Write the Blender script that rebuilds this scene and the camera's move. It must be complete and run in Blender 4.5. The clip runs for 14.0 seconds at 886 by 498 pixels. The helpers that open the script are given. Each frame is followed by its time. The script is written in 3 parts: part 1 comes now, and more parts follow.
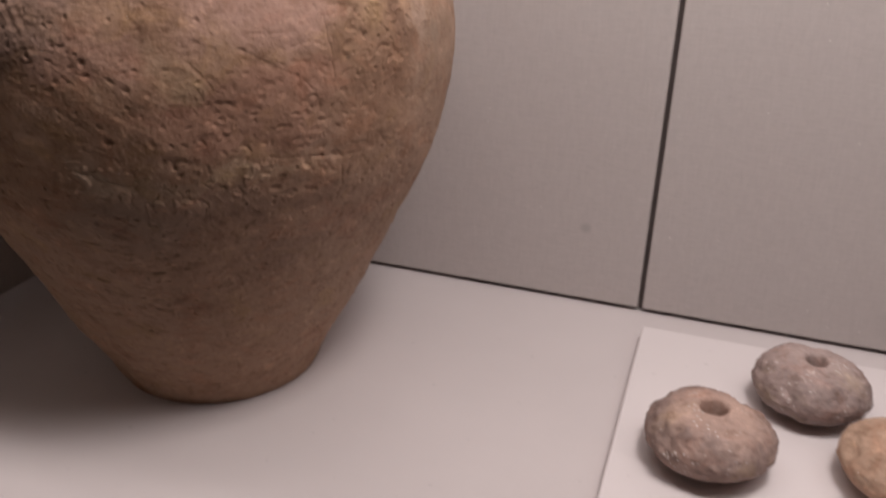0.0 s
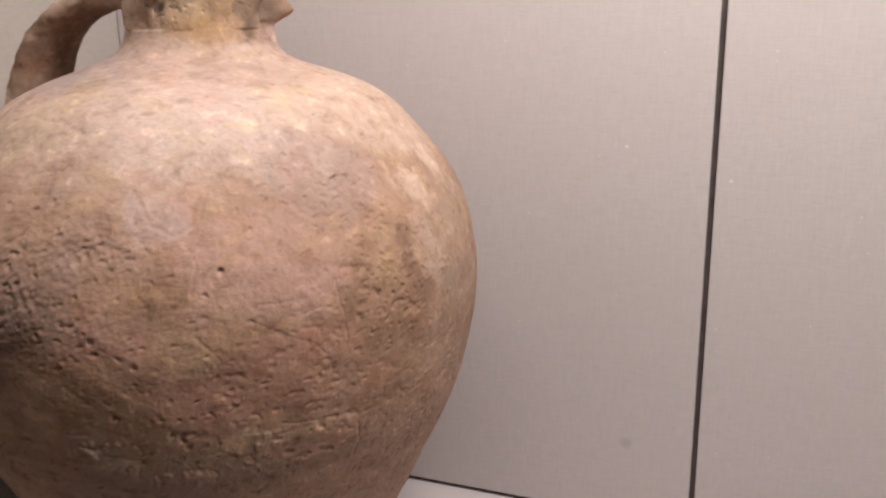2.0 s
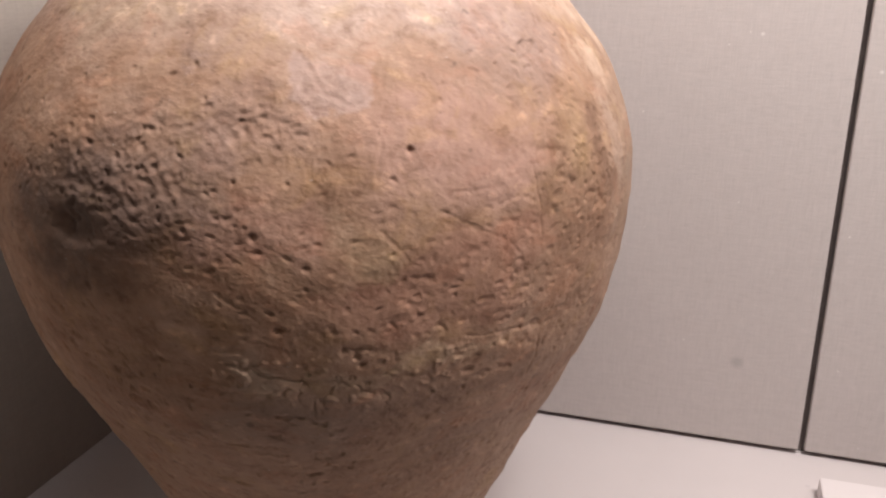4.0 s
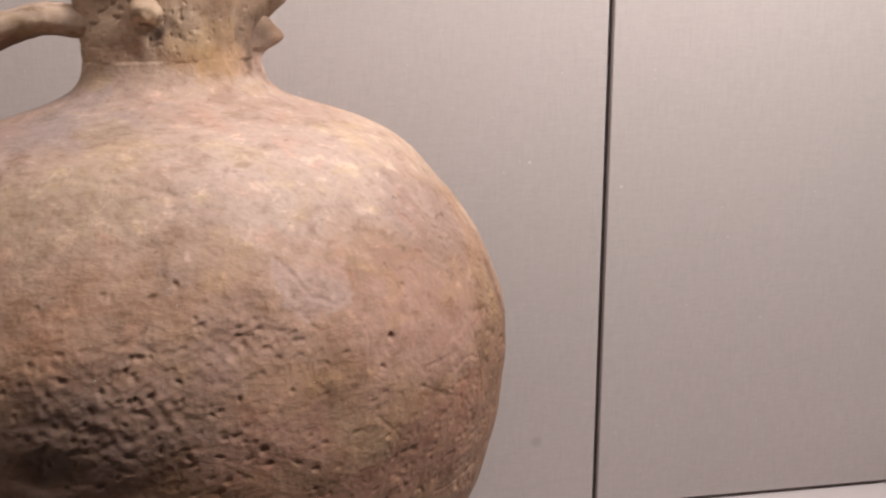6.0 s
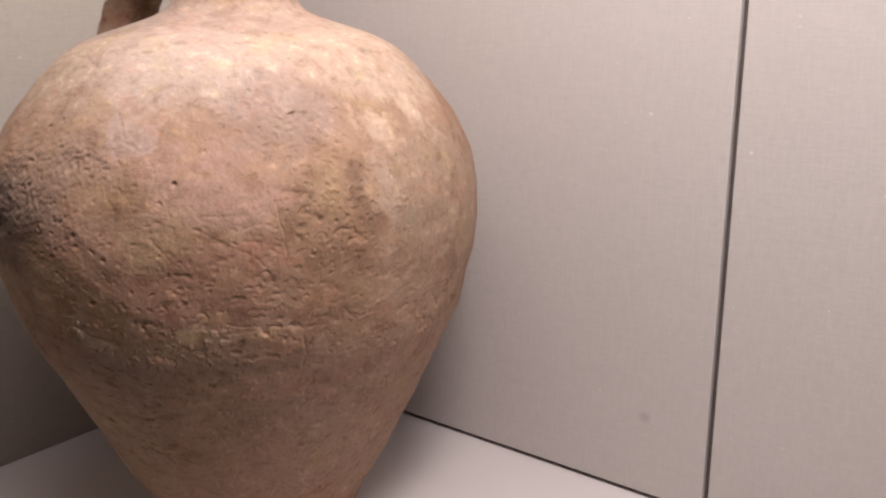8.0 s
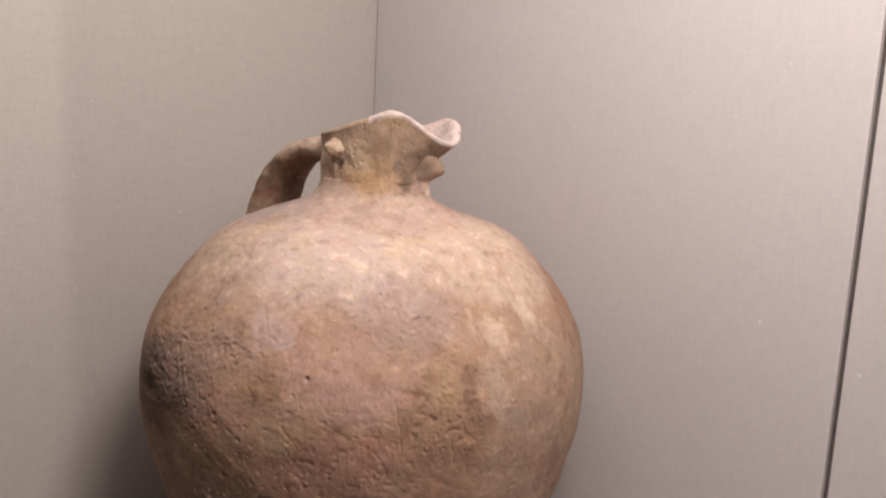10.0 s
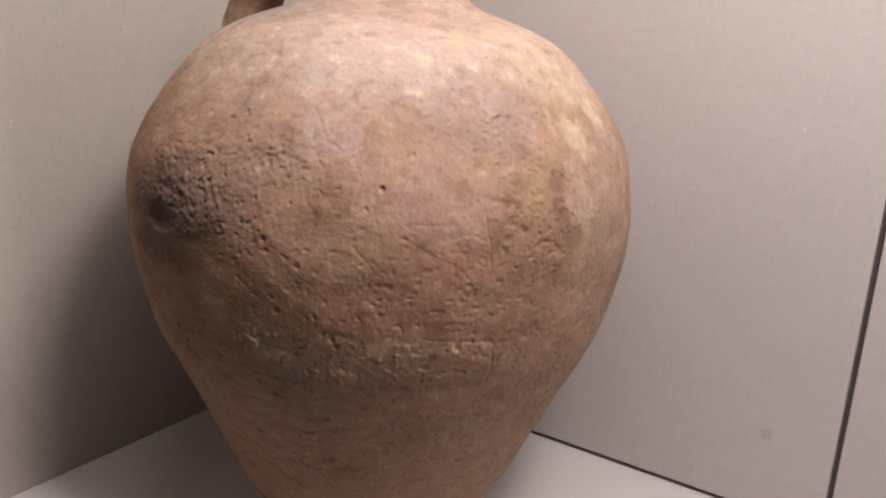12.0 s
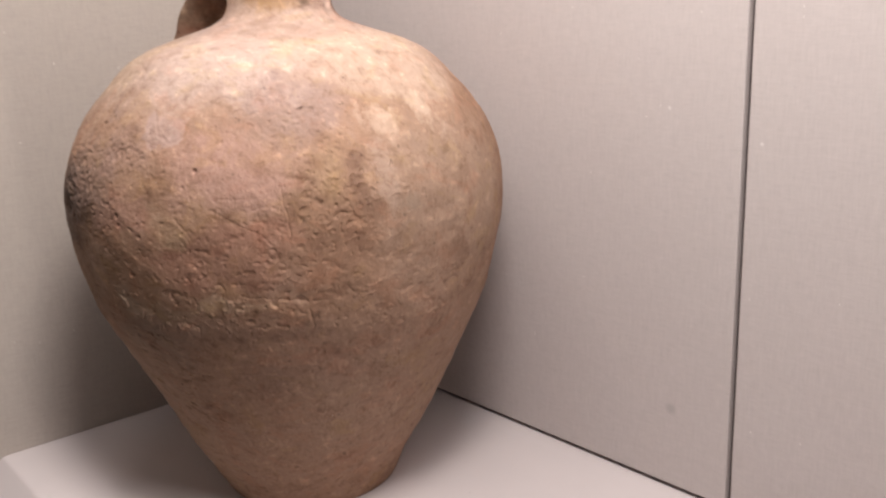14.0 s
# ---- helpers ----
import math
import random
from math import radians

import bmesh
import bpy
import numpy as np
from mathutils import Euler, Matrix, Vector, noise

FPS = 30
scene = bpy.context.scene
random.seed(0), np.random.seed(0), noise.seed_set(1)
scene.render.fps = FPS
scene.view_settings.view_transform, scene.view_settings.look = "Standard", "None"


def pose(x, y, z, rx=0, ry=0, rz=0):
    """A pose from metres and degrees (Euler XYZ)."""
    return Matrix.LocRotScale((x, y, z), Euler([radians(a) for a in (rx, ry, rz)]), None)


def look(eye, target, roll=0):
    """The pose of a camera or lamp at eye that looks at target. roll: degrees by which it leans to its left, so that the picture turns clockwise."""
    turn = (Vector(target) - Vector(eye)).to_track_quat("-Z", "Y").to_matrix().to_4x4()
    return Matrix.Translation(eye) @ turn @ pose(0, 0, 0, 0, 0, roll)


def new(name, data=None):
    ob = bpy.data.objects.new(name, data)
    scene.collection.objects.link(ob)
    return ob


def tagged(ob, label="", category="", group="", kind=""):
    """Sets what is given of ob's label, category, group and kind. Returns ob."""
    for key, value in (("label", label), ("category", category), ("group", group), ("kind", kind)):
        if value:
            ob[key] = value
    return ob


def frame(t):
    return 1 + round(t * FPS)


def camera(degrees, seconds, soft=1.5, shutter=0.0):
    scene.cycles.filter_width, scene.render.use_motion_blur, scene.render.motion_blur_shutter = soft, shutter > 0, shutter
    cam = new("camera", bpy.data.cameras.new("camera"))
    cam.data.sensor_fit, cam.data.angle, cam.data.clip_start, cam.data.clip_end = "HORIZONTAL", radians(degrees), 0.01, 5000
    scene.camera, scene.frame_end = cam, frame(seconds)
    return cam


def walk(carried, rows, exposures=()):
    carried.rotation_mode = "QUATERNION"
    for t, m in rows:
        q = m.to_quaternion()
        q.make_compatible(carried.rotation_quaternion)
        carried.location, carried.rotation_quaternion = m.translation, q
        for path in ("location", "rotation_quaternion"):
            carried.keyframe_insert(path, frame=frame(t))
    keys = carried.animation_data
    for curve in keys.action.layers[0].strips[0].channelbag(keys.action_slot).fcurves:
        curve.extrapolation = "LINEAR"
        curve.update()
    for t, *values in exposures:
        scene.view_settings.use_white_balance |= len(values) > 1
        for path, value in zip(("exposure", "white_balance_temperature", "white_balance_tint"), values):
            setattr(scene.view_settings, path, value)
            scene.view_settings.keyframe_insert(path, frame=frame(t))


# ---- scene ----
# Museum display case: a large clay jug stands in the corner of a fabric-lined case,
# with a raised white tile beside it that carries perforated clay whorls.

# ---------------------------------------------------------------- camera
cam = camera(54.0, 14.0, soft=2.1, shutter=0.4)
# seconds, x, y, z, yaw, pitch, roll
PATH = [
    (0, -0.0440, 0.1072, 1.3071, 17.91, -24.38, 1.95),
    (0.3, -0.0470, 0.1129, 1.3096, 20.08, -21.83, 1.19),
    (0.5, -0.0532, 0.1068, 1.3261, 20.39, -20.74, 1.37),
    (1, -0.0581, 0.1017, 1.3433, 20.62, -16.83, 1.32),
    (1.5, -0.0685, 0.1035, 1.3478, 21.01, -15.10, 0.95),
    (2, -0.0423, 0.1425, 1.3506, 21.41, -15.06, -0.82),
    (2.5, -0.0361, 0.1723, 1.3350, 25.88, -15.71, -1.08),
    (3, -0.0573, 0.1673, 1.3143, 25.26, -16.96, -3.15),
    (3.5, -0.0689, 0.1704, 1.3137, 25.24, -18.41, -2.62),
    (3.7, -0.1012, 0.1665, 1.3131, 22.80, -19.00, -1.46),
    (5.8, -0.2790, 0.1320, 1.3580, -7.96, -15.34, -1.29),
    (6, -0.2726, 0.1317, 1.3596, -7.91, -14.56, -0.70),
    (6.2, -0.2560, 0.1379, 1.3575, -6.85, -14.43, -0.63),
    (6.5, -0.2364, 0.1504, 1.3210, -1.47, -12.73, 3.35),
    (6.8, -0.1412, 0.1552, 1.2990, 11.46, -16.58, 4.02),
    (7, -0.0550, 0.1541, 1.3066, 20.33, -16.91, 5.48),
    (7.2, -0.0093, 0.1604, 1.3150, 25.05, -17.19, 3.54),
    (9.3, 0.1654, 0.1867, 1.3430, 48.11, -12.67, 3.34),
    (9.5, 0.1563, 0.1836, 1.3655, 48.05, -12.45, 2.93),
    (10, 0.1071, 0.1623, 1.4001, 44.84, -9.76, 2.95),
    (10.5, 0.0450, 0.1428, 1.4026, 39.45, -8.82, 2.18),
    (11, 0.0106, 0.1348, 1.3886, 35.98, -10.63, 1.78),
    (11.5, -0.0098, 0.1312, 1.3598, 34.45, -12.46, 1.45),
    (12, -0.0197, 0.1259, 1.3337, 33.33, -16.04, 3.24),
    (12.5, 0.0010, 0.1341, 1.3306, 32.49, -16.43, 2.43),
    (13, 0.0863, 0.1696, 1.3286, 35.53, -15.84, 0.80),
    (13.5, 0.1589, 0.2062, 1.3144, 43.78, -16.72, -1.90),
    (14, 0.1918, 0.2154, 1.3201, 48.71, -13.99, -2.00),
]
# seconds, stops, kelvin, tint
EXPOSURES = [(0, -0.4, 6550, 13), (0.5, -0.1, 6520, 11), (1, 0.18, 6500, 10), (2, 0, 6500, 10), (2.5, -0.15, 6500, 10), (3, 0, 6500, 10), (3.5, 0.22, 6500, 10), (6, -0.13, 6500, 10), (6.5, -0.35, 6500, 10), (7, -0.05, 6500, 10), (9.5, 0.15, 6500, 10), (10, -0.18, 6500, 10), (10.5, -0.4, 6500, 10), (11, -0.5, 6500, 10), (11.5, -0.46, 6500, 10), (12, -0.02, 6500, 10), (12.5, 0.3, 6500, 10), (13, 0.2, 6500, 10), (13.5, 0.2, 6500, 10), (14, 0.2, 6500, 10)]
walk(cam, [(t, pose(x, y, z, 90 + pitch, 0, yaw) @ pose(0, 0, 0, 0, 0, roll)) for t, x, y, z, yaw, pitch, roll in PATH], EXPOSURES)

# ---------------------------------------------------------------- light
world = bpy.data.worlds.new("world")
scene.world = world
world.use_nodes = True
world.node_tree.nodes["Background"].inputs[0].default_value = (0.9, 0.85, 0.8, 1)
world.node_tree.nodes["Background"].inputs[1].default_value = 0.02


def area_lamp(name, place, target, size_x, size_y, watts, colour):
    data = bpy.data.lights.new(name, "AREA")
    data.shape, data.size, data.size_y, data.energy, data.color = "RECTANGLE", size_x, size_y, watts, colour
    ob = new(name, data)
    ob.matrix_world = look(place, target)
    return ob


WARM = (1.0, 0.93, 0.897)
# a long strip along the top front of the case, and a spot at its far end
area_lamp("strip_light", (0.10, 0.365, 1.78), (0.10, 0.54, 1.05), 1.04, 0.07, 3.55, WARM)
area_lamp("spot_light", (0.06, 0.375, 1.77), (-0.27, 0.54, 1.20), 0.18, 0.16, 4.15, WARM)
# added thin lamp, cut by an unseen plate: it brightens only the plinth's front edge
edge_lamp = area_lamp("added_edge_lamp", (0.36, 0.4022, 1.95), (0.36, 0.45, 1.0), 1.70, 0.003, 3.2, WARM)
edge_lamp.matrix_world = pose(0.36, 0.4022, 1.95)

# ---------------------------------------------------------------- materials


def material(name, rough=0.8, spec=0.3):
    m = bpy.data.materials.new(name)
    m.use_nodes = True
    n, l = m.node_tree.nodes, m.node_tree.links
    bsdf = n["Principled BSDF"]
    bsdf.inputs["Roughness"].default_value = rough
    bsdf.inputs["Specular IOR Level"].default_value = spec
    return m, n, l, bsdf


def coords(n, l, scale=(1, 1, 1), kind="Object"):
    tc = n.new("ShaderNodeTexCoord")
    mp = n.new("ShaderNodeMapping")
    mp.inputs["Scale"].default_value = scale
    l.new(tc.outputs[kind], mp.inputs["Vector"])
    return mp.outputs["Vector"]


def noise_tex(n, l, vec, scale, detail=4.0, rough=0.55, distort=0.0):
    t = n.new("ShaderNodeTexNoise")
    t.inputs["Scale"].default_value = scale
    t.inputs["Detail"].default_value = detail
    t.inputs["Roughness"].default_value = rough
    t.inputs["Distortion"].default_value = distort
    l.new(vec, t.inputs["Vector"])
    return t.outputs["Fac"]


def ramp(n, l, fac, stops):
    r = n.new("ShaderNodeValToRGB")
    e = r.color_ramp.elements
    while len(e) < len(stops):
        e.new(0.5)
    for el, (p, c) in zip(e, stops):
        el.position = p
        el.color = (*c, 1) if len(c) == 3 else c
    l.new(fac, r.inputs["Fac"])
    return r.outputs["Color"]


def grey(v):
    return (v, v, v)


def math_node(n, l, op, a, b=None, c=None, clamp=False):
    m = n.new("ShaderNodeMath")
    m.operation, m.use_clamp = op, clamp
    for i, v in enumerate((a, b, c)):
        if v is None:
            continue
        if isinstance(v, (int, float)):
            m.inputs[i].default_value = v
        else:
            l.new(v, m.inputs[i])
    return m.outputs[0]


def mix_colour(n, l, fac, a, b, blend="MIX"):
    m = n.new("ShaderNodeMix")
    m.data_type, m.blend_type = "RGBA", blend
    for sock, v in ((m.inputs[0], fac), (m.inputs[6], a), (m.inputs[7], b)):
        if isinstance(v, (int, float)):
            sock.default_value = v
        elif isinstance(v, tuple):
            sock.default_value = (*v, 1)
        else:
            l.new(v, sock)
    return m.outputs[2]


def bump(n, l, bsdf, height, strength, distance, before=None):
    b = n.new("ShaderNodeBump")
    b.inputs["Strength"].default_value = strength
    b.inputs["Distance"].default_value = distance
    l.new(height, b.inputs["Height"])
    if before is not None:
        l.new(before, b.inputs["Normal"])
    l.new(b.outputs["Normal"], bsdf.inputs["Normal"])
    return b.outputs["Normal"]


def linen(name, warp, weft, tint, smudges=(), flecks=()):
    """Woven wall cloth; warp and weft are the stretches of the two thread noises."""
    m, n, l, bsdf = material(name, 0.85, 0.25)
    va = noise_tex(n, l, coords(n, l, warp), 1.0, 3.0, 0.6)
    vb = noise_tex(n, l, coords(n, l, weft), 1.0, 3.0, 0.6)
    threads = math_node(n, l, "ADD", math_node(n, l, "MULTIPLY", va, 0.5), math_node(n, l, "MULTIPLY", vb, 0.5))
    cloud = noise_tex(n, l, coords(n, l), 9.0, 3.0, 0.5)
    c = ramp(n, l, threads, [(0.36, tuple(v * 0.935 for v in tint)), (0.5, tint), (0.66, tuple(min(1, v * 1.05) for v in tint))])
    c = mix_colour(n, l, math_node(n, l, "MULTIPLY", cloud, 0.22), c, tuple(v * f for v, f in zip(tint, (0.93, 0.86, 0.84))))
    slub_a = noise_tex(n, l, coords(n, l, (330, 330, 60)), 1.0, 4.0, 0.65, 0.8)
    slub_b = noise_tex(n, l, coords(n, l, (60, 60, 360)), 1.0, 4.0, 0.65, 0.8)
    slub = math_node(n, l, "ADD", math_node(n, l, "MULTIPLY", slub_a, 0.5), math_node(n, l, "MULTIPLY", slub_b, 0.5))
    c = mix_colour(n, l, 1.0, c, ramp(n, l, slub, [(0.32, grey(0.94)), (0.5, grey(1.0)), (0.7, grey(1.055))]), "MULTIPLY")
    vor = n.new("ShaderNodeTexVoronoi")
    vor.inputs["Scale"].default_value = 60.0
    l.new(coords(n, l), vor.inputs["Vector"])
    lint = math_node(n, l, "LESS_THAN", vor.outputs["Distance"], 0.032)
    c = mix_colour(n, l, math_node(n, l, "MULTIPLY", lint, 0.6), c, (0.8, 0.77, 0.73))
    for spot, size, tone, amount in [(p, r, tuple(v * 0.35 for v in tint), 0.30) for p, r in smudges] + [(p, r, (0.80, 0.77, 0.74), 0.55) for p, r in flecks]:
        d = n.new("ShaderNodeVectorMath")
        d.operation = "DISTANCE"
        d.inputs[1].default_value = spot
        l.new(coords(n, l), d.inputs[0])
        c = mix_colour(n, l, ramp(n, l, math_node(n, l, "DIVIDE", d.outputs["Value"], size), [(0.3, grey(amount)), (1.0, grey(0.0))]), c, tone)
    l.new(c, bsdf.inputs["Base Color"])
    bump(n, l, bsdf, threads, 0.38, 0.0006)
    return m


CLOTH = (0.52, 0.472, 0.458)
linen_back = linen("linen_back", (1200, 1200, 75), (130, 130, 1100), CLOTH, [((-0.126, 0.70, 1.061), 0.0055)],
                   [((-0.134, 0.70, 1.268), 0.0015), ((-0.069, 0.70, 1.249), 0.0014)])
# side cloth is more olive; the rest of its darkening is shade in the colour
linen_side_shaded = linen("linen_side_shaded", (1200, 1200, 75), (130, 130, 1100), tuple(v * f for v, f in zip(CLOTH, (0.83, 0.815, 0.755))))


def painted(name, colour, rough=0.55):
    m, n, l, bsdf = material(name, rough, 0.35)
    v = coords(n, l)
    big = noise_tex(n, l, v, 7.0, 4.0, 0.55)
    fine = noise_tex(n, l, v, 420.0, 2.0, 0.5)
    c = ramp(n, l, big, [(0.3, tuple(x * 0.94 for x in colour)), (0.7, colour)])
    specks = noise_tex(n, l, v, 160.0, 1.0, 0.4)
    c = mix_colour(n, l, ramp(n, l, specks, [(0.74, grey(0)), (0.78, grey(0.25))]), c, tuple(x * 0.6 for x in colour))
    l.new(c, bsdf.inputs["Base Color"])
    bump(n, l, bsdf, fine, 0.12, 0.0004)
    return m


plinth_paint = painted("plinth_paint", (0.605, 0.550, 0.547))
tile_paint = painted("tile_paint", (0.71, 0.652, 0.652), 0.5)
room_paint = painted("room_paint", (0.13, 0.125, 0.12))
case_top_paint = painted("case_top_paint", (0.25, 0.24, 0.23))

m, n, l, bsdf = material("gap_lining", 0.7, 0.2)
l.new(ramp(n, l, noise_tex(n, l, coords(n, l), 90.0), [(0.3, (0.13, 0.105, 0.10)), (0.7, (0.18, 0.15, 0.14))]), bsdf.inputs["Base Color"])
gap_lining = m


def clay(name, light, mid, dark, patches=(), rough=0.85, speck=0.0, fine=260.0, sparse=0.5, mottle=1.0, spec=0.22):
    """Fired clay in three tones; patches: (centre, radii, edge, colour, amount) stains and other paler or darker
    areas.
    """
    m, n, l, bsdf = material(name, rough, spec)
    v = coords(n, l)
    big = noise_tex(n, l, v, 16.0, 5.0, 0.6, 0.4)
    mid_n = noise_tex(n, l, v, 70.0, 6.0, 0.65, 0.2)
    small = noise_tex(n, l, v, fine, 4.0, 0.6)
    smear = noise_tex(n, l, coords(n, l, (1, 1, 1.7)), 42.0, 5.0, 0.65, 0.6)
    tone = math_node(n, l, "ADD", math_node(n, l, "MULTIPLY", big, 0.40), math_node(n, l, "MULTIPLY", mid_n, 0.28))
    tone = math_node(n, l, "ADD", tone, math_node(n, l, "MULTIPLY", smear, 0.32))
    c = ramp(n, l, tone, [(0.38, dark), (0.5, mid), (0.61, light)])
    warp = n.new("ShaderNodeTexNoise")
    warp.inputs["Scale"].default_value = 22.0
    warp.inputs["Detail"].default_value = 5.0
    warp.inputs["Roughness"].default_value = 0.65
    l.new(v, warp.inputs["Vector"])
    shift = n.new("ShaderNodeVectorMath")
    shift.operation = "MULTIPLY_ADD"
    shift.inputs[1].default_value = (0.07, 0.07, 0.07)
    l.new(warp.outputs["Color"], shift.inputs[0])
    l.new(v, shift.inputs[2])
    for centre, radii, edge, colour, amount in patches:
        mp = n.new("ShaderNodeMapping")
        mp.inputs["Location"].default_value = tuple(-(a + 0.035) / r for a, r in zip(centre, radii))
        mp.inputs["Scale"].default_value = tuple(1 / r for r in radii)
        l.new(shift.outputs[0], mp.inputs["Vector"])
        ln = n.new("ShaderNodeVectorMath")
        ln.operation = "LENGTH"
        l.new(mp.outputs["Vector"], ln.inputs[0])
        rg = n.new("ShaderNodeMapRange")
        rg.interpolation_type = "SMOOTHSTEP"
        for i, val in ((1, 1.0 + edge), (2, 1.0 - edge), (3, 0.0), (4, amount)):
            rg.inputs[i].default_value = val
        l.new(ln.outputs["Value"], rg.inputs[0])
        fac = math_node(n, l, "MULTIPLY", rg.outputs[0], math_node(n, l, "ADD", math_node(n, l, "MULTIPLY", mid_n, 1.2), 0.4), clamp=True)
        c = mix_colour(n, l, fac, c, colour)
    ochre = noise_tex(n, l, coords(n, l, (1.1, 1.1, 1.6)), 30.0, 5.0, 0.68, 0.5)
    c = mix_colour(n, l, mottle, c, ramp(n, l, ochre, [(0.36, (1.05, 0.96, 0.92)), (0.47, grey(1.0)), (0.55, grey(1.0)), (0.66, (1.04, 1.03, 0.90))]), "MULTIPLY")
    blot = noise_tex(n, l, coords(n, l, (1, 1, 1.15)), 52.0, 6.0, 0.68, 0.3)
    c = mix_colour(n, l, mottle, c, ramp(n, l, blot, [(0.34, (0.77, 0.72, 0.69)), (0.46, grey(1.0)), (0.58, grey(1.0)), (0.68, (1.18, 1.19, 1.20))]), "MULTIPLY")
    crust = noise_tex(n, l, coords(n, l, (1, 1, 1.3)), 120.0, 5.0, 0.65, 0.3)
    c = mix_colour(n, l, mottle, c, ramp(n, l, crust, [(0.33, (0.76, 0.72, 0.69)), (0.45, grey(1.0)), (0.57, grey(1.0)), (0.67, (1.30, 1.30, 1.28))]), "MULTIPLY")
    grit = ramp(n, l, small, [(0.30, grey(0.90)), (0.5, grey(1.0)), (0.70, grey(1.05))])
    c = mix_colour(n, l, 1.0, c, grit, "MULTIPLY")
    holes = noise_tex(n, l, v, 190.0, 2.0, 0.5)
    dark_spots = ramp(n, l, holes, [(0.24, grey(0.62)), (0.30, grey(1.0))])
    c = mix_colour(n, l, 1.0, c, dark_spots, "MULTIPLY")
    if speck:
        vor = n.new("ShaderNodeTexVoronoi")
        vor.inputs["Scale"].default_value = fine * 0.85
        l.new(v, vor.inputs["Vector"])
        sp = math_node(n, l, "LESS_THAN", vor.outputs["Distance"], speck)
        gate = ramp(n, l, noise_tex(n, l, v, 60.0, 1.0), [(sparse, grey(0)), (sparse + 0.06, grey(1))])
        sp = math_node(n, l, "MULTIPLY", sp, gate)
        c = mix_colour(n, l, math_node(n, l, "MULTIPLY", sp, 0.6), c, (0.78, 0.72, 0.68))
        rg = math_node(n, l, "SUBTRACT", rough, math_node(n, l, "MULTIPLY", sp, 0.45))
        l.new(rg, bsdf.inputs["Roughness"])
    l.new(c, bsdf.inputs["Base Color"])
    h = math_node(n, l, "ADD", math_node(n, l, "MULTIPLY", blot, 0.7), math_node(n, l, "MULTIPLY", holes, 0.35))
    first = bump(n, l, bsdf, h, 0.4, 0.0022)
    bump(n, l, bsdf, math_node(n, l, "ADD", small, math_node(n, l, "MULTIPLY", crust, 0.8)), 0.55, 0.0009, first)
    return m


# the jug's outline: height and radius
PROFILE = [(0.0, 0.0635), (0.006, 0.0672), (0.025, 0.0752), (0.05, 0.0905), (0.10, 0.1140), (0.15, 0.1375), (0.19, 0.1474), (0.215, 0.1492),
           (0.233, 0.1482), (0.25, 0.1440), (0.265, 0.1370), (0.28, 0.1272), (0.292, 0.1165), (0.303, 0.1065), (0.312, 0.0955), (0.319, 0.0815), (0.324, 0.0655), (0.328, 0.0505), (0.3325, 0.0410), (0.339, 0.0375), (0.345, 0.0370)]


def on_skin(angle, z):
    """The place on the jug's outline at an angle in degrees and a height."""
    zp, rp = zip(*PROFILE)
    r = float(np.interp(z, zp, rp))
    return (r * math.cos(radians(angle)), r * math.sin(radians(angle)), z)


